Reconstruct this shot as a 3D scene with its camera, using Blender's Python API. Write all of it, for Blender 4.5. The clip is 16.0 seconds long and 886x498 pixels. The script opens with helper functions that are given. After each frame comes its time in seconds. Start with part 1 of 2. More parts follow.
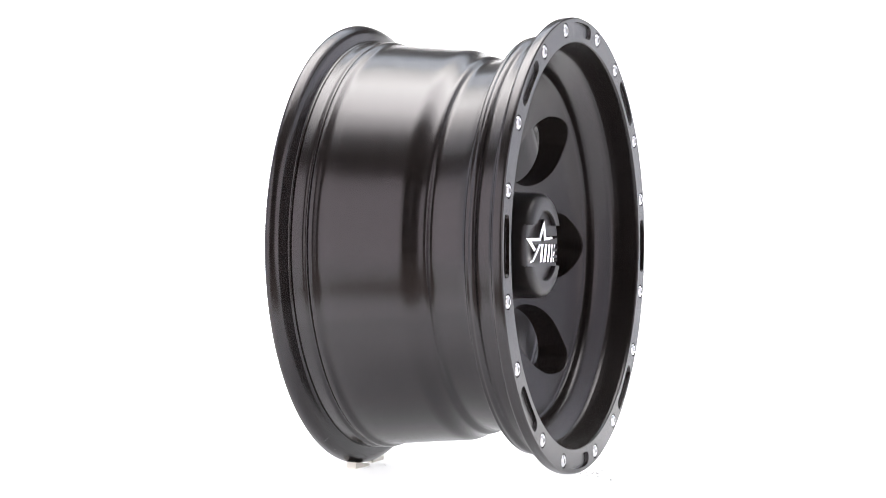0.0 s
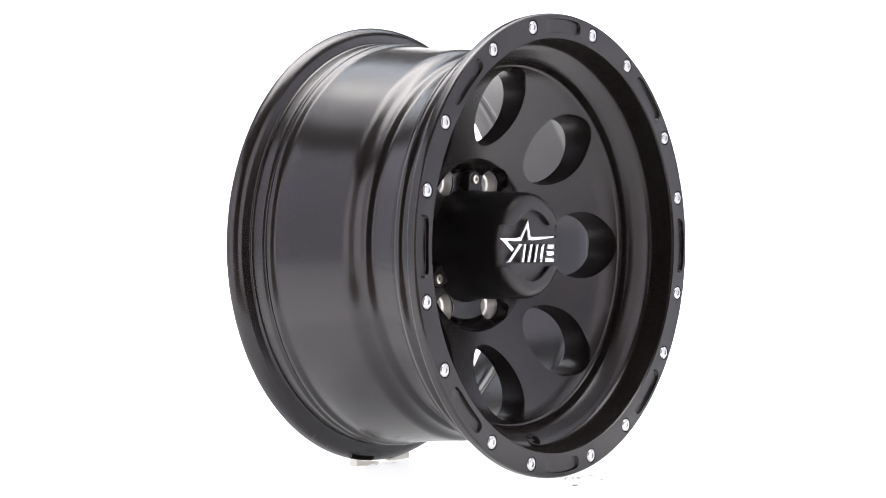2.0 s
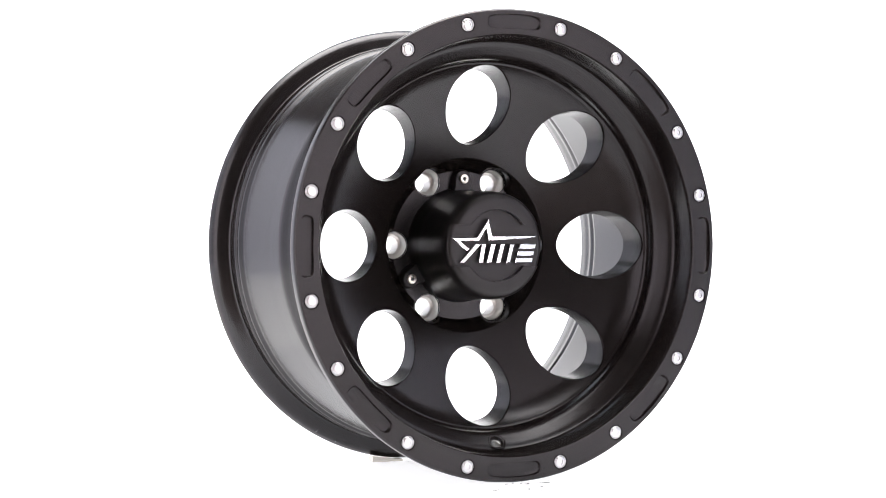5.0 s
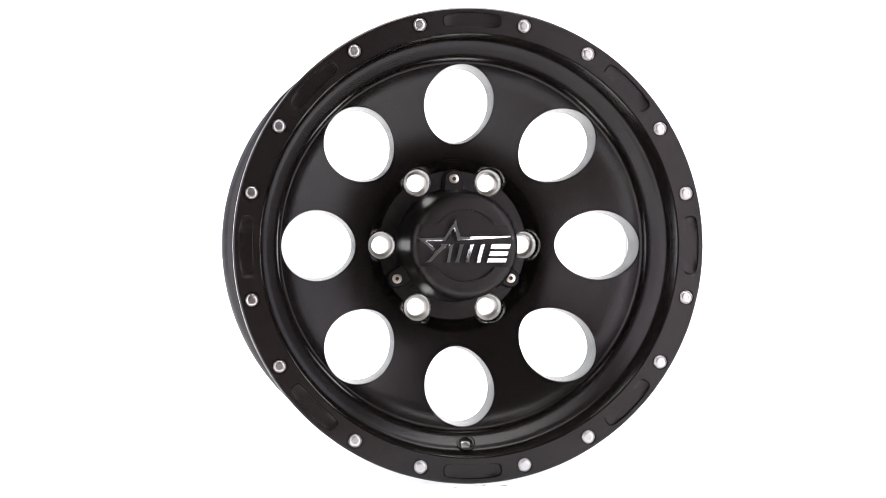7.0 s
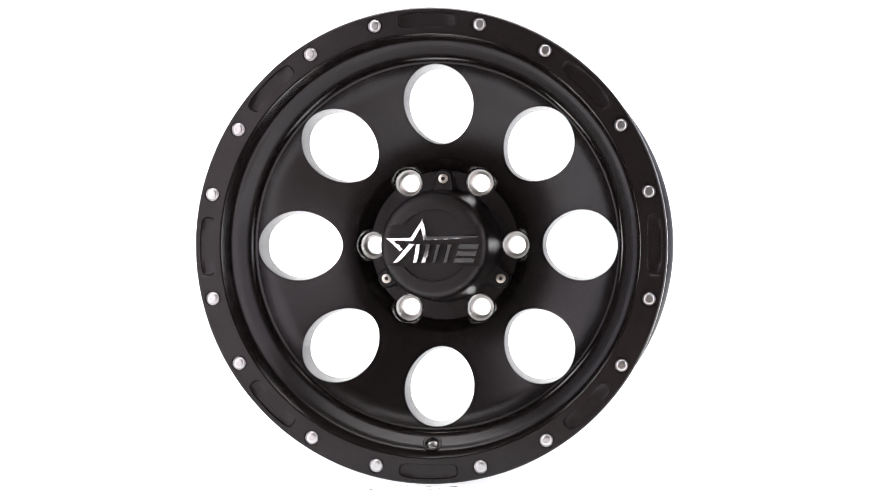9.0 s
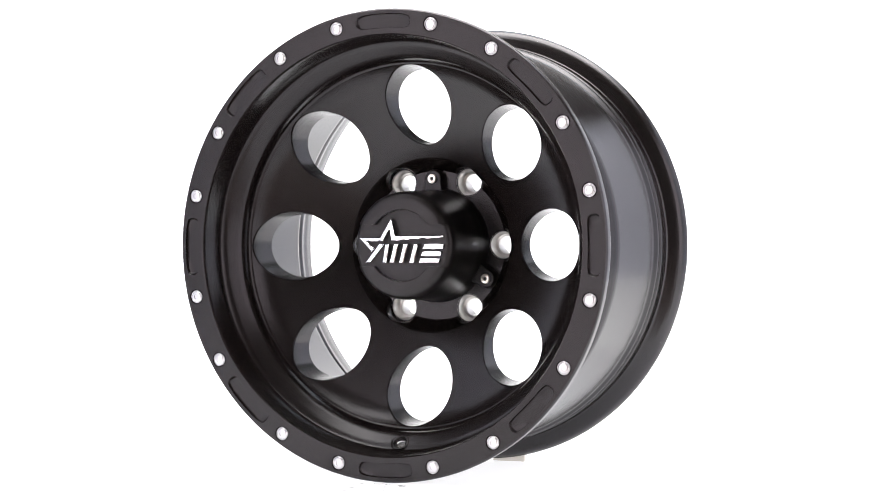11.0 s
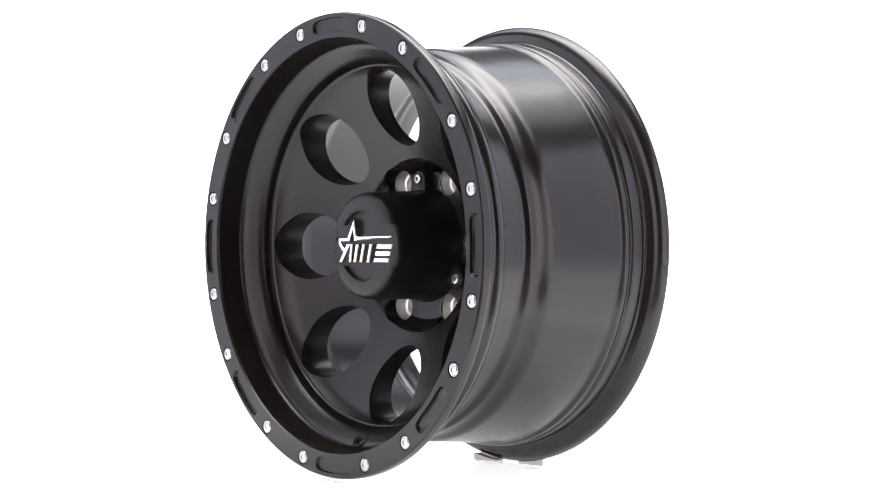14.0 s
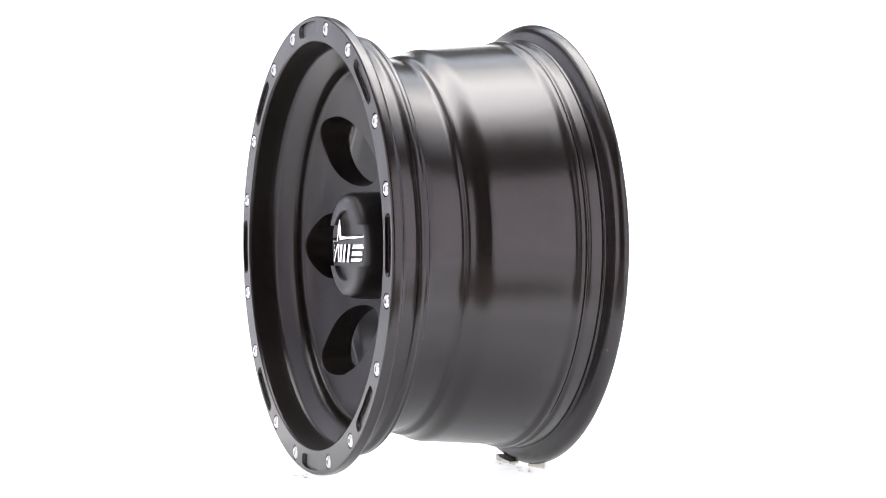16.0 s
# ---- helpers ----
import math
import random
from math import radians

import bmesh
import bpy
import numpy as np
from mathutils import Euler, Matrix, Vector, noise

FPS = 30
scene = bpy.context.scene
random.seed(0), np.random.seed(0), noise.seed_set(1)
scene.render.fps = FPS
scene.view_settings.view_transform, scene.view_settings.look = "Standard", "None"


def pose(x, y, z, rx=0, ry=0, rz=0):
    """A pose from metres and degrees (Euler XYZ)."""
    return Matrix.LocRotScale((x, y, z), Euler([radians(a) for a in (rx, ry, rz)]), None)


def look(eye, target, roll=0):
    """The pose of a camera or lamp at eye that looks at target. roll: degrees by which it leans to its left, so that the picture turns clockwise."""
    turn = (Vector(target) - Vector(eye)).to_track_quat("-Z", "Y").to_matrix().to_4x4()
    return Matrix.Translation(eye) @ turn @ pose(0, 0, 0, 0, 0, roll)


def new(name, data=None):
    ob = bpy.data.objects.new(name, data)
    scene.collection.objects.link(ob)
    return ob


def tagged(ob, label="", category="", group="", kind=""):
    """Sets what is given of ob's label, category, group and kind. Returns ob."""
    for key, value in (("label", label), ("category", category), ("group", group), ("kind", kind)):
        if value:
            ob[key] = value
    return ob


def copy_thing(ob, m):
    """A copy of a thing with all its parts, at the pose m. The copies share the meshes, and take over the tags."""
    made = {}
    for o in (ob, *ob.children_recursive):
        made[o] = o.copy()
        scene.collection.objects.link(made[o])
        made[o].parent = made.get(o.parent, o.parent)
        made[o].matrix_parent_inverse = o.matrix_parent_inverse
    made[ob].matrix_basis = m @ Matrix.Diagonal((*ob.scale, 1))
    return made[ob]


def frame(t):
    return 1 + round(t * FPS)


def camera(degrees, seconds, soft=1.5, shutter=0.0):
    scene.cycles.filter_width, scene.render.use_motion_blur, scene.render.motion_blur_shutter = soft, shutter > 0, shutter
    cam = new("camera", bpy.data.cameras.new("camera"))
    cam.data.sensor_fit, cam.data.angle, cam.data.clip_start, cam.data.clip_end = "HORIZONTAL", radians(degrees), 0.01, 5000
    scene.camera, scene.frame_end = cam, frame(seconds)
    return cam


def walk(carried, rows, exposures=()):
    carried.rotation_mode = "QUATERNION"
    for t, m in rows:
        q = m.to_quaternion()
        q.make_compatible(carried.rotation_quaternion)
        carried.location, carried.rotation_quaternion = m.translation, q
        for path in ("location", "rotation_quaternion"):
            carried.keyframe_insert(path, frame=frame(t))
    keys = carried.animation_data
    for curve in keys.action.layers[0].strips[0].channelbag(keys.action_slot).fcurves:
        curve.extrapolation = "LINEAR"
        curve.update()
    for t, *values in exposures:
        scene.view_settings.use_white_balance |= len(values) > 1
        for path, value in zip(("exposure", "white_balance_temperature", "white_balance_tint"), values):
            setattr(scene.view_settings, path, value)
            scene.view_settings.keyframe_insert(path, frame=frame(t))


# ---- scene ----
from mathutils.geometry import delaunay_2d_cdt


# ---- camera ----
TABLE = 0.006                 # height of the turntable's top
HUB = TABLE + 0.2196          # height of the wheel's axis
EYE = (0.0, -1.98939, HUB - 0.00097)
cam = camera(24.842, 16.0, soft=0.8)
AIM = (-0.00046, 0.0, HUB - 0.00097 - 0.00211)
walk(cam, [(0.0, look(EYE, AIM)), (16.0, look(EYE, AIM))])


def turn(t):
    """The turntable's angle in degrees, nearly even over the clip."""
    s = t - 8.0
    return 0.4991 - 8.4744 * s - 0.002147 * s * s + 0.0003066 * s ** 3


def on_table(t, m):
    """The pose of a thing that rides on the turntable at m."""
    return pose(0, 0, 0, 0, 0, turn(t)) @ m


WHEEL_AT = pose(0.00487, -0.14108, HUB, math.degrees(0.00641), 0, 0)

# ---- world and lights ----
world = bpy.data.worlds.new("studio_air")
scene.world = world
world.use_nodes = True
world.node_tree.nodes["Background"].inputs[0].default_value = (1.0, 0.97, 0.94, 1)
world.node_tree.nodes["Background"].inputs[1].default_value = 0.02
scene.view_settings.exposure = 0.0


def area(name, at, to, sx, sy, watts, colour):
    lamp = bpy.data.lights.new(name, "AREA")
    lamp.shape, lamp.size, lamp.size_y, lamp.energy, lamp.color = "RECTANGLE", sx, sy, watts, colour
    ob = new(name, lamp)
    ob.matrix_world = look(at, to)
    return ob


area("overhead_softbox_light", (0.0, 0.13, 1.92), (0.0, 0.13, 0.0), 1.90, 1.50, 60, (1.0, 0.97, 0.94))
area("overhead_softbox_core", (0.0, 0.08, 1.90), (0.0, 0.08, 0.0), 1.40, 0.85, 22, (1.0, 0.97, 0.94))


# ---- materials ----
def nodes_of(name):
    m = bpy.data.materials.new(name)
    m.use_nodes = True
    t = m.node_tree
    return m, t, t.nodes["Principled BSDF"]


def surface(name, colour, rough, metal=0.0, grain=900.0, bump=0.02, vary=0.05, spec=0.5, coat=0.0, emit=0.0, turned=False, tint=(1, 1, 1)):
    """A node material: base colour and roughness vary at a coarse and a fine scale, with a fine relief."""
    m, t, b = nodes_of(name)
    link, node = t.links.new, t.nodes.new
    co = node("ShaderNodeTexCoord")
    fine, wide = node("ShaderNodeTexNoise"), node("ShaderNodeTexNoise")
    fine.inputs["Scale"].default_value, wide.inputs["Scale"].default_value = grain, grain / 60
    fine.inputs["Detail"].default_value, wide.inputs["Detail"].default_value = 3, 4
    link(co.outputs["Object"], wide.inputs["Vector"])
    spread = node("ShaderNodeMapping")
    spread.inputs["Scale"].default_value = (0.03, 2.2, 0.03) if turned else (1, 1, 1)
    link(co.outputs["Object"], spread.inputs["Vector"])
    link(spread.outputs["Vector"], fine.inputs["Vector"])
    mix = node("ShaderNodeMix")
    mix.data_type = "RGBA"
    mix.inputs["A"].default_value = (*[c * (1 - vary) for c in colour], 1)
    mix.inputs["B"].default_value = (*[min(1, c * (1 + vary)) for c in colour], 1)
    link(wide.outputs["Fac"], mix.inputs["Factor"])
    link(mix.outputs["Result"], b.inputs["Base Color"])
    span = node("ShaderNodeMapRange")
    span.inputs["To Min"].default_value, span.inputs["To Max"].default_value = rough * 0.97, rough * 1.03
    link(wide.outputs["Fac"], span.inputs["Value"])
    link(span.outputs["Result"], b.inputs["Roughness"])
    relief = node("ShaderNodeBump")
    relief.inputs["Strength"].default_value, relief.inputs["Distance"].default_value = bump, 0.0005
    link(fine.outputs["Fac"], relief.inputs["Height"])
    link(relief.outputs["Normal"], b.inputs["Normal"])
    b.inputs["Metallic"].default_value = metal
    b.inputs["Specular IOR Level"].default_value = spec
    b.inputs["Specular Tint"].default_value = (*tint, 1)
    b.inputs["Coat Weight"].default_value = coat
    if emit:
        b.inputs["Emission Color"].default_value = (*colour, 1)
        b.inputs["Emission Strength"].default_value = emit
    return m


COOL = (0.96, 0.945, 1.0)
SATIN = surface("satin_black_paint", (0.0074, 0.0055, 0.0050), 0.27, bump=0.008, spec=0.34, tint=COOL)
BARREL = surface("semi_gloss_black_paint", (0.0062, 0.0046, 0.0042), 0.23, bump=0.05, spec=0.51, turned=True, tint=COOL)
CAP = surface("satin_black_cap", (0.0080, 0.0066, 0.0062), 0.38, bump=0.05, spec=0.33, tint=COOL)
CHROME = surface("polished_chrome", (0.84, 0.84, 0.86), 0.06, metal=1.0, bump=0.0, vary=0.03)
BOLT = surface("bright_zinc", (0.50, 0.50, 0.51), 0.24, metal=1.0, bump=0.02, vary=0.05)
BARE = surface("machined_aluminium", (0.60, 0.585, 0.565), 0.38, metal=1.0, bump=0.05)
STEEL = surface("stainless_screw", (0.72, 0.68, 0.62), 0.30, metal=1.0, bump=0.02)
GUNMETAL = surface("grey_gunmetal", (0.42, 0.42, 0.425), 0.18, metal=1.0, bump=0.02)
SOCKET = surface("dark_socket", (0.03, 0.03, 0.03), 0.5)
# white with an added glow, to keep the sweep bright
WHITE = surface("white_added_glow", (0.86, 0.86, 0.86), 0.6, grain=300, bump=0.02, vary=0.02, spec=0.3, emit=0.58)
# the acrylic's glow is added, to wash out the wheel's shadow
TABLE_TOP = surface("acrylic_added_glow", (0.60, 0.60, 0.61), 0.45, grain=300, bump=0.0, vary=0.02, spec=0.2, emit=1.4)
# the side panels' slight glow is added, for reflections in the wheel
PANEL = surface("pale_added_glow", (0.62, 0.635, 0.70), 0.8, grain=400, bump=0.0, vary=0.03, spec=0.2, emit=0.07)
# cool and neutral glow of the added roof pieces
ROOF_BACK = surface("cool_roof_added_glow", (0.74, 0.80, 0.88), 0.8, grain=400, bump=0.0, vary=0.03, spec=0.2, emit=2.5)
ROOF = surface("roof_added_glow", (0.80, 0.81, 0.84), 0.8, grain=400, bump=0.0, vary=0.03, spec=0.2, emit=1.6)
# warm glow of the added front flaps
FLAP = surface("warm_added_glow", (0.85, 0.785, 0.805), 0.8, grain=400, bump=0.0, vary=0.03, spec=0.2, emit=1.45)
# the backdrop's glow is added, so that it reads pure white
BACK_GLOW = surface("white_backdrop_glow", (0.97, 0.97, 0.97), 0.8, grain=400, bump=0.0, vary=0.01, spec=0.1, emit=0.5)
FOAM = surface("ivory_foam_wedge", (0.80, 0.77, 0.70), 0.7, grain=600, bump=0.2, vary=0.08)
MARK = surface("grey_scuff", (0.11, 0.105, 0.105), 0.6)
CREASE = surface("pale_pink_crease", (0.80, 0.62, 0.58), 0.6)
BROWN = surface("dull_brown_floor", (0.24, 0.195, 0.17), 0.7, grain=120, bump=0.05, vary=0.12)
DARK = surface("dark_studio_wall", (0.27, 0.265, 0.26), 0.8, grain=200, bump=0.1)


# ---- mesh helpers ----
class Mesh:
    """Vertices and faces gathered in lists, to become one mesh."""

    def __init__(self):
        self.v, self.f = [], []

    def grid(self, rows, close_u=False, close_v=False):
        """Quads between rows of points of equal length."""
        base, n, m = len(self.v), len(rows), len(rows[0])
        for row in rows:
            self.v.extend(row)
        for i in range(n if close_v else n - 1):
            for j in range(m if close_u else m - 1):
                a, b = base + i * m, base + ((i + 1) % n) * m
                self.f.append((a + j, a + (j + 1) % m, b + (j + 1) % m, b + j))
        return self

    def face(self, points):
        base = len(self.v)
        self.v.extend(points)
        self.f.append(tuple(range(base, base + len(points))))
        return self

    def build(self, name, weld=1e-5, sharp=32.0, smooth=True):
        bm = bmesh.new()
        vs = [bm.verts.new(p) for p in self.v]
        for f in self.f:
            if len({self.v[k] for k in f}) > 2:
                bm.faces.new([vs[k] for k in f])
        bmesh.ops.remove_doubles(bm, verts=bm.verts, dist=weld)
        bmesh.ops.recalc_face_normals(bm, faces=bm.faces)
        data = bpy.data.meshes.new(name)
        bm.to_mesh(data)
        bm.free()
        if smooth:
            data.shade_smooth()
            data.set_sharp_from_angle(angle=radians(sharp))
        return data


def part(name, shape, material, parent, label="", at=None, sharp=32.0):
    """Links a mesh as one object under its thing or part."""
    data = shape.build(name, sharp=sharp) if isinstance(shape, Mesh) else shape
    if not data.materials:
        data.materials.append(material)
    ob = new(name, data)
    ob.parent = parent
    if at is not None:
        ob.matrix_basis = at
    return tagged(ob, label)


def thing(name, label, category, kind="", group="", at=None):
    ob = tagged(new(name), label, category, group, kind)
    if at is not None:
        ob.matrix_basis = at
    return ob


def solid(name, shape, material, label, category, kind="", group="", at=None, sharp=32.0):
    data = shape.build(name, sharp=sharp)
    data.materials.append(material)
    ob = tagged(new(name, data), label, category, group, kind)
    if at is not None:
        ob.matrix_basis = at
    return ob


def polar(r, a, y):
    """A point of the wheel: radius, angle clockwise from the top, depth behind the face."""
    return (r * math.sin(a), y, r * math.cos(a))


def smooth_line(points, step=0.0012, soften=2):
    """A rounded profile through (depth, radius) corners: resampled evenly, then softened."""
    pts = [Vector(p) for p in points]
    out = [pts[0]]
    for a, b in zip(pts, pts[1:]):
        n = max(1, round((b - a).length / step))
        out += [a.lerp(b, (k + 1) / n) for k in range(n)]
    for _ in range(soften):
        out = [out[0]] + [(out[k - 1] + out[k] * 2 + out[k + 1]) / 4 for k in range(1, len(out) - 1)] + [out[-1]]
    return [tuple(p) for p in out]


def lathe(profile, segments=240, mesh=None):
    mesh = mesh or Mesh()
    step = 2 * math.pi / segments
    return mesh.grid([[polar(r, k * step, y) for k in range(segments)] for y, r in profile], close_u=True)


def box(mesh, x0, x1, y0, y1, z0, z1):
    p = [(x, y, z) for x in (x0, x1) for y in (y0, y1) for z in (z0, z1)]
    for f in ((0, 1, 3, 2), (4, 6, 7, 5), (0, 4, 5, 1), (2, 3, 7, 6), (0, 2, 6, 4), (1, 5, 7, 3)):
        mesh.face([p[k] for k in f])
    return mesh


def prism(mesh, outline, y0, y1, bevel=0.0, dome=0.185, step=0.0025):
    """An outline in x and z, raised from y0 to a gently domed front at y1 (towards the viewer), with a small bevel round it."""
    line = []
    for p, q in zip(outline, outline[1:] + outline[:1]):
        n = max(1, round((Vector(q) - Vector(p)).length / step))
        line += [tuple(Vector(p).lerp(Vector(q), k / n)) for k in range(n)]
    n = len(line)
    front = []
    for k, (x, z) in enumerate(line):
        a, b = Vector(line[k - 1]), Vector(line[(k + 1) % n])
        p = Vector((x, z))
        d0, d1 = (p - a).normalized(), (b - p).normalized()
        nrm = Vector((-(d0.y + d1.y), d0.x + d1.x))
        nrm = nrm.normalized() * bevel if nrm.length > 1e-6 else Vector((0, 0))
        front.append((x + nrm.x, z + nrm.y))

    def bow(x):
        return y1 + x * x / (2 * dome)

    mesh.grid([[(x, y0, z) for x, z in line], [(x, bow(x) + bevel, z) for x, z in line], [(x, bow(x), z) for x, z in front]], close_u=True)
    points, _, faces = delaunay_2d_cdt([Vector(p) for p in front], [(k, (k + 1) % n) for k in range(n)], [], 1, 1e-7)[:3]
    for f in faces:
        mesh.face([(points[k].x, bow(points[k].x), points[k].y) for k in f])
    return mesh


def area_sign(outline):
    return sum(a[0] * b[1] - b[0] * a[1] for a, b in zip(outline, outline[1:] + outline[:1]))


def ccw(outline):
    return outline if area_sign(outline) > 0 else outline[::-1]


def sector(mesh, mid, half, r_in, r_out, rc, outline, height, rings, walls, count=72, edge_out=None):
    """A piece of a round plate with one opening in it.
    mid, half: its angles; r_in, r_out: its radii; rc: the radius of the opening's centre;
    outline(s): the opening's (radial, tangential) offset at the angle s; height(r): depth of the surface;
    walls: rows (scale of the outline, depth function or None) that go down into the opening."""
    w = half * rc
    corner = [math.atan2(t, r) for r in (r_in - rc, r_out - rc) for t in (-w, w)]
    angles = sorted([-math.pi + 2 * math.pi * k / count for k in range(count)] + corner)

    def border(s):
        c, d = math.cos(s), math.sin(s)
        k = min([((r_out if c > 0 else r_in) - rc) / c if abs(c) > 1e-9 else 9, w / abs(d) if abs(d) > 1e-9 else 9])
        r, a = rc + c * k, d * k / rc
        if edge_out and abs(r - r_out) < 1e-7:
            r = edge_out(mid + a)
        return r, a

    rows = []
    for i in range(rings + 1):
        f = (i / rings) ** 1.5
        row = []
        for s in angles:
            (br, ba), (hr, hb) = border(s), outline(s)
            r, a = (rc + hr) * (1 - f) + br * f, (hb / rc) * (1 - f) + ba * f
            row.append(polar(r, mid + a, height(r)))
        rows.append(row)
    rows.reverse()
    for scale, depth in walls:
        row = []
        for s in angles:
            hr, hb = outline(s)
            row.append(polar(rc + hr * scale, mid + hb * scale / rc, depth(rc + hr * scale)))
        rows.append(row)
    mesh.grid(rows, close_u=True)
    return rows[-1]


# ---- the setting: light tent and studio ----
SWEEP_END = -0.45             # where the white sweep stops, towards the camera
solid("floor", box(Mesh(), -4, 4, -4, 3.0, -0.1, -0.006), BROWN, "dull brown studio floor", "floor", "structure")
# the sweep's glow is added in its material
solid("sweep", box(Mesh(), -1.60, 1.60, SWEEP_END, 1.62, -0.006, 0.0), WHITE, "white seamless sweep with added glow", "backdrop", "structure")
# unseen side strips, added for reflections low on the barrel
for name, side in (("sweep_glow_left", -1), ("sweep_glow_right", 1)):
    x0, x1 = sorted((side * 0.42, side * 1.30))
    solid(name, box(Mesh(), x0, x1, -1.60, SWEEP_END, -0.006, 0.0), WHITE, "white seamless sweep with added glow", "backdrop", "structure")
# back panel, white through the added glow
solid("wall_back", box(Mesh(), -1.55, 1.55, 1.60, 1.64, 0.0, 1.05), BACK_GLOW, "white fabric back panel of a light tent with added glow", "backdrop", "structure")
SIDE, TOP, SIDE_END = 1.38, 1.90, -0.85   # heights of the tent's sides and added roof, and where the added front flaps begin
# tent sides, with the added glow in their material
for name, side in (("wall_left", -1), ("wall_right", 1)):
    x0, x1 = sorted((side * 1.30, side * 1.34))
    solid(name, box(Mesh(), x0, x1, SIDE_END, 1.58, 0.0, SIDE), PANEL, "white fabric side panel of a light tent with a slight added glow", "wall", "structure")
# unseen glowing roof pieces, added to brighten reflections on top of the barrel
for name, side in (("roof_glow_left", -1), ("roof_glow_right", 1)):
    x0, x1 = sorted((side * 0.97, side * 1.34))
    solid(name, box(Mesh(), x0, x1, SIDE_END, 0.946, TOP + 0.004, TOP + 0.03), ROOF, "unseen glowing roof strip added for reflections", "ceiling", "structure")
solid("roof_glow_back", box(Mesh(), -1.34, 1.34, 0.95, 1.58, TOP + 0.004, TOP + 0.03), ROOF_BACK, "unseen glowing roof panel added for reflections", "ceiling", "structure")
# unseen warm glowing flaps, added to fill the barrel's reflections beside the camera
for name, side in (("glow_front_left", -1), ("glow_front_right", 1)):
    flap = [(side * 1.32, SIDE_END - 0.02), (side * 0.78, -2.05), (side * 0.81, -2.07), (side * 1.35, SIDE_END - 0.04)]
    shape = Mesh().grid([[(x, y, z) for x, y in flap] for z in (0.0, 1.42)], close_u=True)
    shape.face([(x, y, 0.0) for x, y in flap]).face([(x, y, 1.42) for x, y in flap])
    solid(name, shape, FLAP, "unseen glowing front flap added for warm reflections", "wall", "structure")
solid("studio_wall_north", box(Mesh(), -4, 4, 3.0, 3.1, 0.0, 3.2), DARK, "dark grey studio wall", "wall", "structure")
solid("studio_wall_south", box(Mesh(), -4, 4, -4.1, -4.0, 0.0, 3.2), DARK, "dark grey studio wall", "wall", "structure")
solid("studio_wall_west", box(Mesh(), -4.1, -4.0, -4, 3.0, 0.0, 3.2), DARK, "dark grey studio wall", "wall", "structure")
solid("studio_wall_east", box(Mesh(), 4.0, 4.1, -4, 3.0, 0.0, 3.2), DARK, "dark grey studio wall", "wall", "structure")
solid("ceiling", box(Mesh(), -4.1, 4.1, -4.1, 3.1, 3.2, 3.3), DARK, "dark grey studio ceiling", "ceiling", "structure")

# ---- the turntable ----
def round_row(r, z, n=128):
    return [(r * math.cos(2 * math.pi * k / n), r * math.sin(2 * math.pi * k / n), z) for k in range(n)]


PLATE = 0.36                  # the turntable's radius
# white turntable whose top carries the added glow
turntable = thing("turntable", "white acrylic turntable with added glow and faint scuff marks", "turntable")
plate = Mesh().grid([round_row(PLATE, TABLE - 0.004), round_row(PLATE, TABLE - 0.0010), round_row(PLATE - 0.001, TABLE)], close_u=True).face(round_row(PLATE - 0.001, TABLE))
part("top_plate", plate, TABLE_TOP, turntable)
part("base_ring", Mesh().grid([round_row(PLATE - 0.010, 0.0002), round_row(PLATE - 0.010, TABLE - 0.0042)], close_u=True), WHITE, turntable)

# ---- the wheel ----
wheel = thing("alloy_wheel", "satin black eight-hole alloy wheel standing upright on a turntable", "car wheel", at=WHEEL_AT)

# rim: lip, bead seats, well, barrel and the inside of the barrel
# the front bead seat and hump, the well, the broad shoulder with its small ledge, the barrel, the rear hump and flange
outside = smooth_line([
    (0.0000, 0.2180), (0.0010, 0.2193), (0.0028, 0.2196), (0.0085, 0.2196), (0.0105, 0.2188), (0.0115, 0.2165),
    (0.0122, 0.2100), (0.0138, 0.2048), (0.0160, 0.2020), (0.0190, 0.2008), (0.0285, 0.1999), (0.0302, 0.2001), (0.0330, 0.2024), (0.0345, 0.2029),
    (0.0366, 0.2027), (0.0380, 0.2019), (0.0392, 0.2021), (0.0410, 0.2022), (0.0422, 0.2010), (0.0432, 0.1970), (0.0444, 0.1900), (0.0466, 0.1852),
    (0.0505, 0.1832), (0.0560, 0.1824), (0.0680, 0.1812), (0.0785, 0.1803), (0.0812, 0.1803), (0.0828, 0.1808), (0.0845, 0.1823), (0.0862, 0.1840),
    (0.0876, 0.1847), (0.0896, 0.1850), (0.0925, 0.1854), (0.0950, 0.1860), (0.0980, 0.1871), (0.1006, 0.1886), (0.1032, 0.1901), (0.1058, 0.1911),
    (0.1090, 0.1917), (0.1284, 0.1931), (0.1523, 0.1952), (0.1757, 0.1974), (0.1845, 0.1980), (0.1868, 0.1985), (0.1905, 0.2013), (0.1942, 0.2016), (0.1968, 0.1998),
    (0.1978, 0.1999), (0.1997, 0.2018), (0.2020, 0.2021), (0.2105, 0.2027), (0.2125, 0.2018), (0.2140, 0.2030), (0.2153, 0.2070), (0.2167, 0.2112),
    (0.2183, 0.2143), (0.2201, 0.2164), (0.2220, 0.2178), (0.2240, 0.2187), (0.2258, 0.2192), (0.2278, 0.2192), (0.2294, 0.2186), (0.2306, 0.2170), (0.2310, 0.2130)], step=0.0005, soften=3)
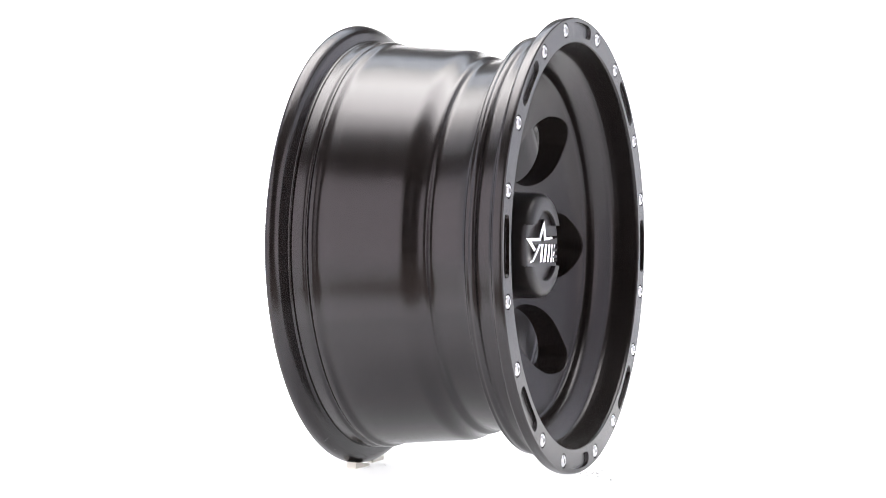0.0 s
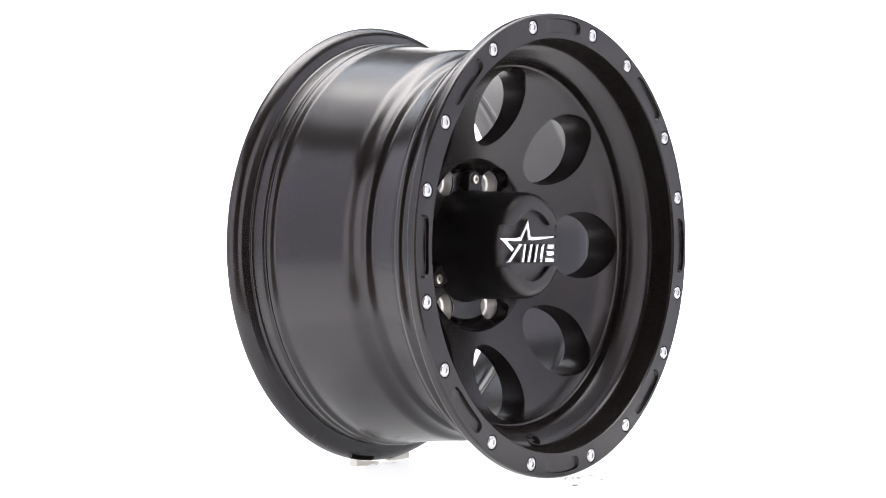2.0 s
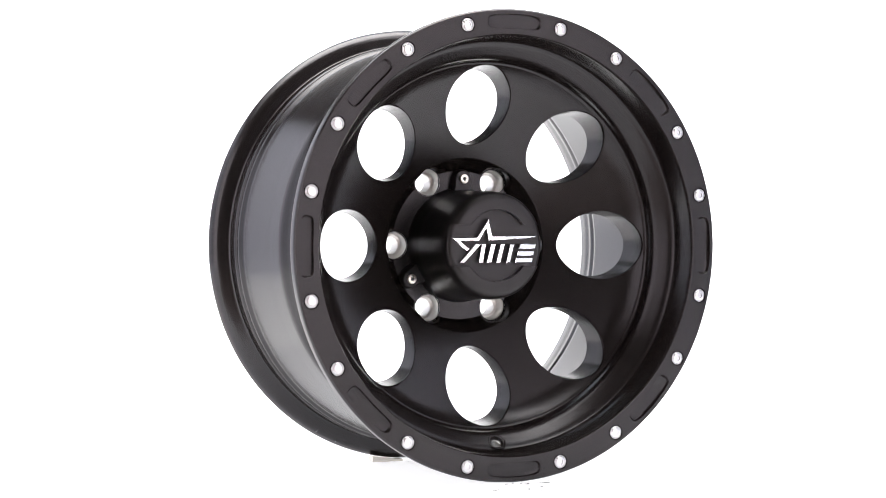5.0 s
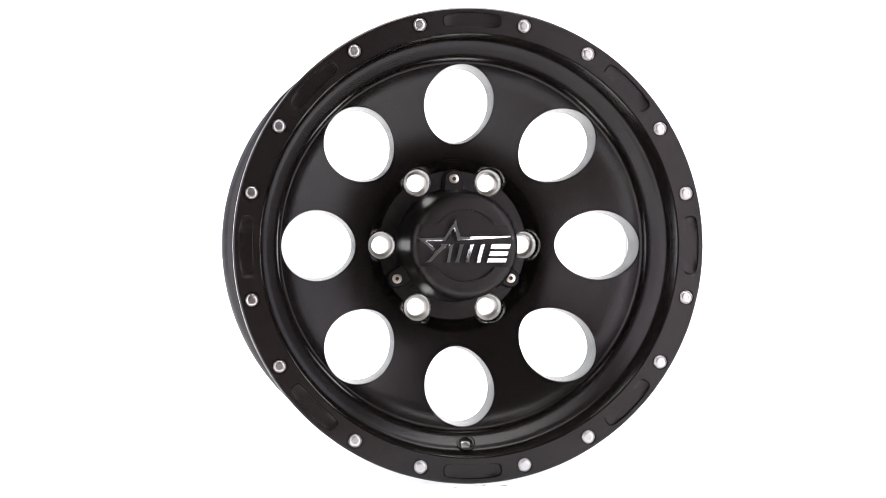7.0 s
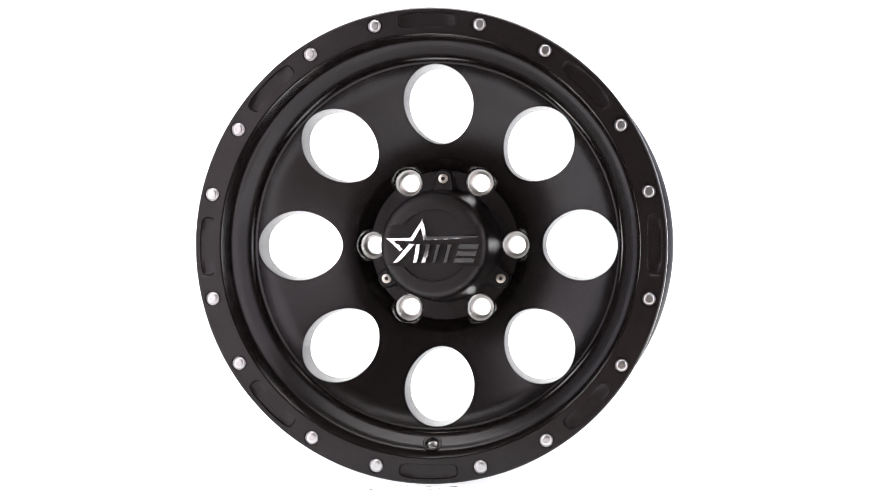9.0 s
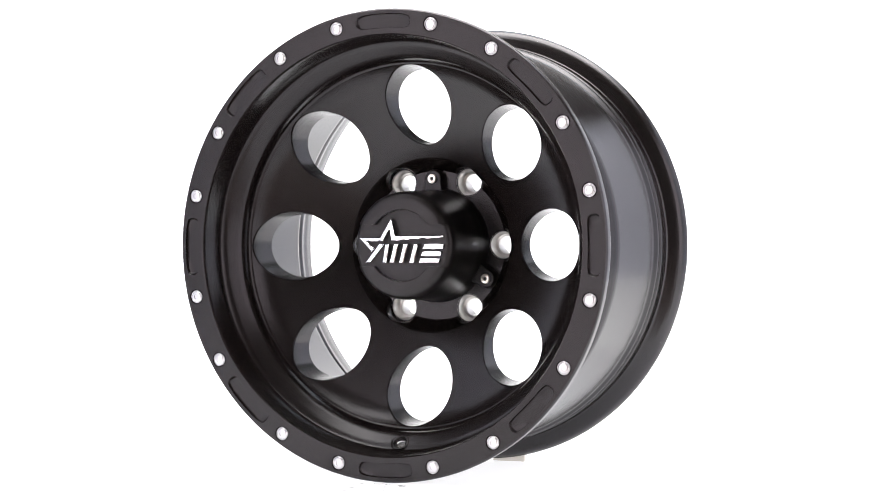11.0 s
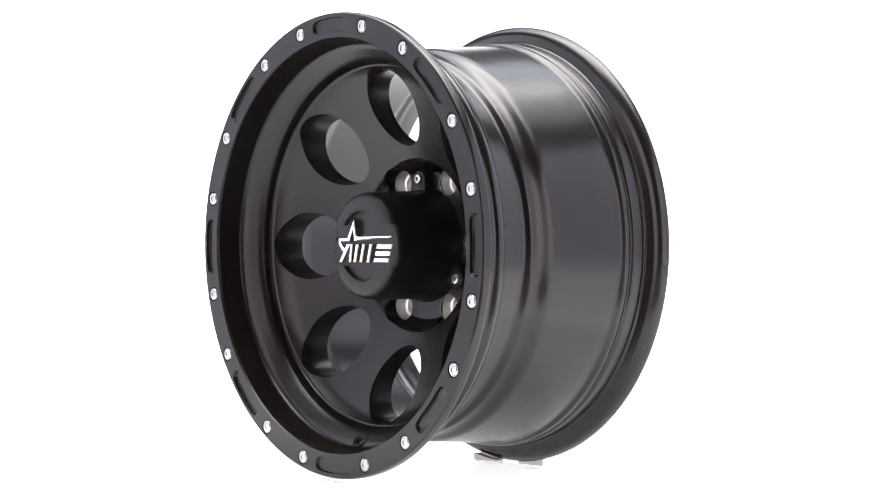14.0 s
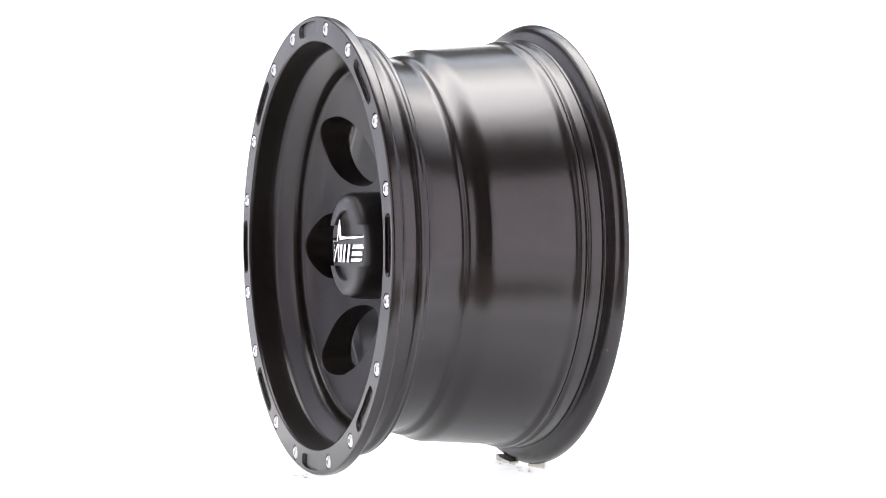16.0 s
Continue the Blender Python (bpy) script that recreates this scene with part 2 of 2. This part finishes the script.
inside = smooth_line([
    (0.2310, 0.2130), (0.2280, 0.2040), (0.2230, 0.1985), (0.2100, 0.1965), (0.2000, 0.1958), (0.1965, 0.1946), (0.1945, 0.1944), (0.1915, 0.1958), (0.1885, 0.1953), (0.1860, 0.1927), (0.1830, 0.1919), (0.1500, 0.1890),
    (0.1100, 0.1855), (0.0980, 0.1820), (0.0880, 0.1735), (0.0865, 0.1690)], step=0.0016, soften=2)
part("rim_barrel", lathe(outside + inside[1:]), BARREL, wheel, "semi-gloss black rim barrel with bead seats", sharp=60)

lip = smooth_line([
    (0.0000, 0.1962), (0.0012, 0.1953), (0.0030, 0.1949), (0.0200, 0.1940), (0.0255, 0.1932), (0.0285, 0.1918), (0.0303, 0.1898), (0.0318, 0.1876), (0.0340, 0.1852),
    (0.0395, 0.1795), (0.0425, 0.1771), (0.0455, 0.1760), (0.0505, 0.1753), (0.0526, 0.1741), (0.0538, 0.1722)], step=0.0007, soften=3)
VALVE = pose(-0.0005, 0.0341, -0.1850, -48.3, 0, 0)


def pierced(mesh, hole, radius):
    """The mesh without the faces that lie inside a round opening."""
    inv = hole.inverted()
    kept = []
    for f in mesh.f:
        p = inv @ (sum((Vector(mesh.v[k]) for k in f), Vector()) / len(f))
        if abs(p.y) > 0.01 or math.hypot(p.x, p.z) > radius:
            kept.append(f)
    mesh.f = kept
    return mesh


part("inner_lip", pierced(lathe(lip, 960), VALVE, 0.0068), SATIN, wheel, "satin black stepped inner lip", sharp=60)

# flat ring with slots and bolt recesses
SLOT, BOLT_AT, SPLIT = 8, 13.49, 10.4
RING_IN, RING_OUT, RING_MID = 0.1962, 0.2180, 0.2080
ROT = radians(-0.147)


def slot_line(s, long=0.0280, high=0.0069, power=4.5):
    c, d = math.cos(s), math.sin(s)
    k = (abs(c / high) ** power + abs(d / long) ** power) ** (-1 / power)
    return c * k, d * k


ring = Mesh()
for k in range(SLOT):
    mid = radians(45 * k) + ROT
    last = sector(ring, mid, radians(SPLIT), RING_IN, RING_OUT, RING_MID, slot_line, lambda r: 0.0, 3,
                  [(0.988, lambda r: 0.0003), (0.968, lambda r: 0.0010), (0.952, lambda r: 0.0022), (0.925, lambda r: 0.0029), (0.88, lambda r: 0.0031), (0.5, lambda r: 0.0031)], count=64)
    ring.face(last)
    for side in (-1, 1):
        a0, a1 = radians(SPLIT), radians(22.5)
        half, off = (a1 - a0) / 2, side * (a0 + a1) / 2
        shift = (radians(BOLT_AT) - (a0 + a1) / 2) * side * 0.2085

        def hole(s, shift=shift):
            return 0.0073 * math.cos(s) + 0.0005, 0.0073 * math.sin(s) + shift
        last = sector(ring, mid + off, half, RING_IN, RING_OUT, RING_MID, hole, lambda r: 0.0, 2, [], count=40)
        centre = mid + radians(BOLT_AT) * side
        cx, _, cz = polar(0.2085, centre, 0)
        rim0 = [(cx + (p[0] - cx), 0.0, cz + (p[2] - cz)) for p in last]
        low = [(cx + (p[0] - cx) * 0.97, 0.0030, cz + (p[2] - cz) * 0.97) for p in last]
        ring.grid([rim0, low], close_u=True)
        ring.face(low)
part("face_ring", ring, SATIN, wheel, "flat satin black outer ring with oblong pockets", sharp=28)

# dished disc with eight holes
DISC_IN, DISC_OUT, HOLE_MID = 0.0850, 0.1722, 0.1345


def disc_front(r):
    return 0.0588 + 0.481 * (0.1722 - r) - 25.5 * max(0.0, r - 0.1582) ** 2


def disc_back(r):
    return 0.1106 - 0.364 * (r - 0.1024)


def hole_line(s):
    return 0.0376 * math.cos(s), 0.0339 * math.sin(s) * (1 - 0.10 * math.cos(s))


disc, rear = Mesh(), Mesh()
for k in range(8):
    mid = radians(45 * k) + ROT
    sector(disc, mid, radians(22.5), DISC_IN, DISC_OUT, HOLE_MID, hole_line, disc_front, 8,
           [(0.994, lambda r: disc_front(r) + 0.0003), (0.985, lambda r: disc_front(r) + 0.0010), (0.981, lambda r: disc_front(r) + 0.0018),
            (0.955, lambda r: disc_front(r) * 0.6 + disc_back(r) * 0.4), (0.914, lambda r: disc_back(r))], count=88)
    sector(rear, mid, radians(22.5), 0.089, 0.1722, HOLE_MID, lambda s: tuple(0.914 * c for c in hole_line(s)), disc_back, 4, [], count=88)
part("wheel_disc", disc, SATIN, wheel, "dished satin black disc with eight large holes", sharp=40)
part("disc_back", rear, SATIN, wheel, sharp=40)

# hub pocket: scalloped wall, floor and six lug holes
FLOOR, LUG_R, LUG = 0.1150, 0.06985, 0.0147


def pocket_edge(a):
    """Radius of the pocket's wall at its floor: scalloped round each lug hole."""
    d = (a - ROT - math.pi / 2 + math.pi / 6) % (math.pi / 3) - math.pi / 6
    s = LUG_R * math.sin(d)
    return max(0.0725, LUG_R * math.cos(d) + math.sqrt(LUG * LUG - s * s)) if abs(s) < LUG else 0.0725


hub = Mesh()
SEG = 360
walls = []
for depth, grow in ((FLOOR, 0.0), (0.1125, 0.0004), (0.1085, 0.0012), (0.1050, 0.0022)):
    row = []
    for k in range(SEG):
        a = 2 * math.pi * k / SEG
        base = pocket_edge(a)
        f = (FLOOR - depth) / (FLOOR - 0.1050)
        row.append(polar(base + max(0.0805 - base, 0.0) * f ** 1.3 + grow * 0.4, a, depth))
    walls.append(row)
for r, depth in ((0.0824, 0.1034), (0.0834, 0.1021), (0.0842, 0.1013), (0.0850, disc_front(0.0850))):
    walls.append([polar(max(r, pocket_edge(2 * math.pi * k / SEG) + 0.0002), 2 * math.pi * k / SEG, depth) for k in range(SEG)])
hub.grid(walls, close_u=True)
for k in range(6):
    sector(hub, radians(90 + 60 * k) + ROT, radians(30), 0.040, 0.0725, LUG_R * 0.86, lambda s: (0.0128 * math.cos(s) + LUG_R * 0.14, 0.0128 * math.sin(s) * 0.86),
           lambda r: FLOOR, 3, [(1.0, lambda r: FLOOR + 0.0015)], count=48, edge_out=pocket_edge)
part("hub_pocket", hub, SATIN, wheel, "recessed black hub face with scalloped edge", sharp=35)

sleeve = Mesh()
sleeve_profile = [(0.0013, 0.0165), (0.0012, 0.0134), (-0.0003, 0.0133), (0.0003, 0.0129), (0.0030, 0.0124), (0.0090, 0.0115), (0.0102, 0.0108), (0.0106, 0.0098), (0.0112, 0.0087), (0.0122, 0.0083), (0.0270, 0.0083)]
sleeve.grid([[(r * math.cos(k * math.pi / 24), y, r * math.sin(k * math.pi / 24)) for k in range(48)] for y, r in sleeve_profile], close_u=True)
sleeve_data = sleeve.build("lug_hole")
for k in range(6):
    x, y, z = polar(LUG_R, radians(90 + 60 * k) + ROT, FLOOR)
    part("lug_hole", sleeve_data, BARE, wheel, "bare machined aluminium lug seat", at=pose(x, y, z))
part("mounting_pad", lathe([(0.1160, 0.0890), (0.1300, 0.0880), (0.1390, 0.0865)], 96), SATIN, wheel)

# centre cap
CAP_FACE, CREST = 0.0395, 0.0350
cap = thing("centre_cap", "", "")
cap.parent = wheel
cap_profile = smooth_line([(FLOOR, 0.0560), (0.1080, 0.0540), (0.0980, 0.0528), (0.0700, 0.0520), (0.0480, 0.0514), (0.0420, 0.0503), (CAP_FACE + 0.0005, 0.0480),
                           (CAP_FACE, 0.0455), (CAP_FACE, 0.0300), (CAP_FACE, 0.0020)], step=0.002, soften=2)
cap_body = lathe(cap_profile, 120)
cap_body.face([polar(0.0020, 2 * math.pi * k / 120, CAP_FACE) for k in range(120)])
part("cap_body", cap_body, CAP, cap, "round satin black centre cap", sharp=50)


def crest(sign):
    """A raised crescent of the cap's face, above or below the emblem's band."""
    mesh, rows = Mesh(), []
    steps = [(0.0338, CAP_FACE + 0.001), (0.0338, CREST + 0.0006), (0.0344, CREST), (0.0400, CREST), (0.0440, CREST + 0.0003), (0.0470, CREST + 0.0013),
             (0.0492, CREST + 0.0032), (0.0506, CREST + 0.0065), (0.0512, CREST + 0.0110)]
    for r, y in steps:
        top = math.acos(0.0198 / r)
        rows.append([(r * math.sin(top * (2 * k / 40 - 1)), y, sign * r * math.cos(top * (2 * k / 40 - 1))) for k in range(41)])
    mesh.grid(rows)
    for end in (0, -1):
        edge = [row[end] for row in rows]
        mesh.grid([edge, [(x, max(y, CAP_FACE + 0.003), z) for x, y, z in edge]])
    return mesh


for sign in (1, -1):
    part("raised_crescent", crest(sign), CAP, cap, sharp=40)


def badge(points):
    """An outline of the emblem, given in millimetres from the cap's centre."""
    return ccw([(x / 1000, z / 1000) for x, z in points])


star = badge([(-46.3, 7.4), (-21.4, 7.9), (-9.8, 25.4), (-5.6, 9.0), (43.1, 9.8), (43.1, 7.7), (-9.3, 4.5), (-11.6, 16.4), (-19.0, 4.2), (-37.3, 4.2), (-28.3, -3.2), (-31.5, -5.8)])
EMBLEM = 0.0333
part("emblem_star", prism(Mesh(), star, CAP_FACE + 0.0005, EMBLEM, 0.0007), CHROME, cap, "raised chrome star outline with a long tail", sharp=25)
for strip in ([(-38.9, -16.4), (-33.6, -16.4), (-16.7, 1.6), (-23.0, 1.6)], [(-19.3, -16.4), (-15.1, -16.4), (-11.9, 1.6), (-16.1, 1.6)],
              [(-11.4, -16.4), (-6.6, -16.4), (-1.9, 1.6), (-6.6, 1.6)], [(-1.3, -16.4), (2.9, -16.4), (7.7, 1.6), (3.4, 1.6)], [(9.3, -16.4), (13.5, -16.4), (18.3, 1.6), (14.0, 1.6)],
              [(22.5, -3.2), (42.6, -3.2), (43.7, 1.6), (24.6, 1.6)], [(20.9, -9.8), (40.5, -9.8), (41.5, -5.3), (22.5, -5.3)], [(18.8, -16.4), (38.4, -16.4), (39.9, -11.9), (20.4, -11.9)]):
    part("emblem_bar", prism(Mesh(), badge(strip), CAP_FACE + 0.0005, EMBLEM, 0.0007), CHROME, cap, "raised slanting chrome bar", sharp=25)


def ear():
    """A tab at the foot of the cap, round at its end, with a seat for a screw."""
    mesh = Mesh()
    line = [(-0.0108, 0.0500), (-0.0096, 0.0572)] + [(0.0090 * math.sin(a), 0.0646 + 0.0090 * math.cos(a)) for a in [radians(-84 + 168 * k / 14) for k in range(15)]] + [(0.0096, 0.0572), (0.0108, 0.0500)]
    rows = [[(x * s, y, 0.0646 + (z - 0.0646) * s) for x, z in line] for y, s in ((FLOOR, 1.10), (0.1088, 1.02), (0.1070, 0.96), (0.1062, 0.86))]
    mesh.grid(rows)
    mesh.face(rows[-1])
    return mesh


def cap_screw():
    mesh = Mesh()
    rows = [(0.0, 0.0047), (-0.0016, 0.0047), (-0.0022, 0.0044), (-0.0024, 0.0040), (-0.0024, 0.0020), (-0.0004, 0.0020)]
    mesh.grid([[(r * math.cos(k * math.pi / 12), y, r * math.sin(k * math.pi / 12)) for k in range(24)] for y, r in rows], close_u=True)
    return mesh


def socket(radius, depth):
    return Mesh().face([(radius * math.cos(k * math.pi / 3), depth, radius * math.sin(k * math.pi / 3)) for k in range(6)])


ear_data, screw_data, screw_socket = ear().build("cap_ear"), cap_screw().build("cap_screw"), socket(0.0022, -0.0006).build("hex_socket")
for k in range(3):
    a = math.degrees(ROT) + 120 * k
    part("cap_ear", ear_data, CAP, cap, at=pose(0, 0, 0, 0, a, 0))
    x, y, z = polar(0.0646, radians(a), 0.1062)
    screw = part("cap_screw", screw_data, STEEL, cap, "small stainless hex socket screw", at=pose(x, y, z, 0, 20 * k, 0))
    part("hex_socket", screw_socket, SOCKET, screw)


# bolts round the face
def bolt():
    mesh = Mesh()
    rows = [(0.0022, 0.0063), (-0.0002, 0.0063), (-0.0007, 0.0060), (-0.0007, 0.0056), (-0.0005, 0.0053), (-0.0013, 0.0049), (-0.0017, 0.0043), (-0.0019, 0.0036)]
    mesh.grid([[(r * math.cos(k * math.pi / 16), y, r * math.sin(k * math.pi / 16)) for k in range(32)] for y, r in rows], close_u=True)
    top = [(0.0036 * math.cos(k * math.pi / 16), -0.0019, 0.0036 * math.sin(k * math.pi / 16)) for k in range(32)]
    hexa = []
    for k in range(32):
        a = k * math.pi / 16
        r = 0.0027 * math.cos(math.pi / 6) / math.cos((a + math.pi / 6) % (math.pi / 3) - math.pi / 6)
        hexa.append((r * math.cos(a), -0.0019, r * math.sin(a)))
    low = [(x * 0.94, -0.0011, z * 0.94) for x, _, z in hexa]
    mesh.grid([top, hexa, low], close_u=True)
    mesh.face(low)
    return mesh


bolt_data = bolt().build("ring_bolt", sharp=30)
turner = random.Random(4)
for k in range(8):
    for side in (-1, 1):
        a = radians(45 * k + side * BOLT_AT) + ROT
        x, y, z = polar(0.2085, a, 0)
        part("ring_bolt", bolt_data, BOLT, wheel, "bright hex socket bolt", at=pose(x, y + 0.0009, z, 0, turner.uniform(0, 60), 0))

# a little dust on the rear flange
dust_rng = random.Random(7)
dust = Mesh()
for k in range(7):
    a, (y, r) = dust_rng.uniform(0, 2 * math.pi), dust_rng.choice(((0.2200, 0.2164), (0.2220, 0.2179), (0.2185, 0.2146)))
    c, size = Vector(polar(r, a, y)), dust_rng.uniform(0.00025, 0.0006)
    for d in (Vector((size, 0, 0)), Vector((0, size, 0)), Vector((0, 0, size))):
        e = Vector((d.y, d.z, d.x))
        dust.face([tuple(c + d), tuple(c + e), tuple(c - d), tuple(c - e)])
tagged(part("dust_specks", dust, PANEL, wheel, "pale specks of dust"), kind="stuff")

# valve hole in the stepped lip
valve = Mesh()
rows = [(0.0006, 0.0094), (-0.0005, 0.0090), (-0.0006, 0.0084), (0.0002, 0.0076), (0.0024, 0.0070), (0.0032, 0.0062), (0.0034, 0.0048)]
valve.grid([[(r * math.cos(k * math.pi / 20), y, r * math.sin(k * math.pi / 20)) for k in range(40)] for y, r in rows], close_u=True)
valve_hole = part("valve_hole", valve, SATIN, wheel, "round countersunk valve hole", at=VALVE)
# added metal plug; its shine stands in for light through the open hole
seat = Mesh().grid([[(r * math.cos(k * math.pi / 20), y, r * math.sin(k * math.pi / 20)) for k in range(40)]
                    for y, r in ((0.0036, 0.0050), (0.0030, 0.0046), (0.0031, 0.0040), (0.0050, 0.0037))], close_u=True)
seat.face([(0.0037 * math.cos(k * math.pi / 20), 0.0050, 0.0037 * math.sin(k * math.pi / 20)) for k in range(40)])
part("hole_plug", seat, GUNMETAL, valve_hole, "grey metal plug standing in for light through the hole")


# ---- wedges under the rear flange ----
LONG = 0.034                  # a wedge's length


def wedge():
    mesh = Mesh()
    n, y0, y1 = 10, -0.005, 0.005
    low = [(LONG * k / n, 0.0) for k in range(n + 1)]
    high = [(LONG * k / n, 0.0019 + 2.285 * (0.0115 + LONG * k / n) ** 2) for k in range(n + 1)]
    mesh.grid([[(x, y0, z) for x, z in low], [(x, y0, z) for x, z in high], [(x, y1, z) for x, z in high], [(x, y1, z) for x, z in low]], close_v=True)
    for x, z in (high[0], high[-1]):
        mesh.face([(x, y0, 0), (x, y1, 0), (x, y1, z), (x, y0, z)])
    return mesh


wedge_ob = solid("chock_wedge", wedge(), FOAM, "small ivory wedge under the wheel's rear flange", "wedge", group="wedges under the wheel")
WEDGES = [pose(0.0165, 0.0890, TABLE, 0, 0, 4), pose(-0.0085, 0.0810, TABLE, 0, 0, 180)]
wedge_two = copy_thing(wedge_ob, WEDGES[1])

# ---- scuffs on the turntable ----
marks = Mesh()
pen = random.Random(11)
for cx, cy, sx, sy, n, lean in ((0.016, -0.160, 0.044, 0.030, 50, 0.2), (0.0, -0.178, 0.060, 0.040, 40, 0.2), (0.012, -0.196, 0.036, 0.022, 14, 0.3), (0.036, -0.150, 0.040, 0.016, 12, 0.1), (-0.040, -0.187, 0.008, 0.003, 5, 0.1),
                                (0.040, 0.068, 0.060, 0.016, 30, -0.1), (-0.026, 0.072, 0.012, 0.010, 12, 0.2), (0.007, 0.012, 0.004, 0.040, 7, 1.45)):
    for k in range(n):
        x, y, a, l, w = cx + pen.gauss(0, sx / 2), cy + pen.gauss(0, sy / 2), pen.gauss(lean, 0.35), pen.uniform(0.0015, 0.008), pen.uniform(0.0004, 0.0012)
        dx, dy = math.cos(a) * l, math.sin(a) * l
        nx, ny = -math.sin(a) * w, math.cos(a) * w
        marks.face([(x - dx, y - dy, 0.0003), (x + nx, y + ny, 0.0003), (x + dx, y + dy, 0.0003), (x - nx, y - ny, 0.0003)])
scuffs = solid("scuff_marks", marks, MARK, "faint grey scuffs on the white turntable", "scuff marks", "stuff", at=pose(0, 0, TABLE))


crease = Mesh()
for ends in (((-0.200, -0.2315), (-0.090, -0.2250)), ((0.128, -0.2165), (0.205, -0.2000))):
    (ax, ay), (bx, by) = ends
    crease.face([(ax, ay, 0.0003), (bx, by, 0.0003), (bx, by + 0.0016, 0.0003), (ax, ay + 0.0016, 0.0003)])
crease_line = solid("crease_line", crease, CREASE, "faint pinkish crease across the white turntable", "crease", "stuff", at=pose(0, 0, TABLE))


def motions():
    times = [k * 0.5 for k in range(33)]
    walk(turntable, [(t, on_table(t, pose(0, 0, 0))) for t in times])
    walk(wheel, [(t, on_table(t, WHEEL_AT)) for t in times])
    walk(wedge_ob, [(t, on_table(t, WEDGES[0])) for t in times])
    walk(wedge_two, [(t, on_table(t, WEDGES[1])) for t in times])
    walk(crease_line, [(t, on_table(t, pose(0, 0, TABLE))) for t in times])
    walk(scuffs, [(t, on_table(t, pose(0, 0, TABLE))) for t in times])


motions()
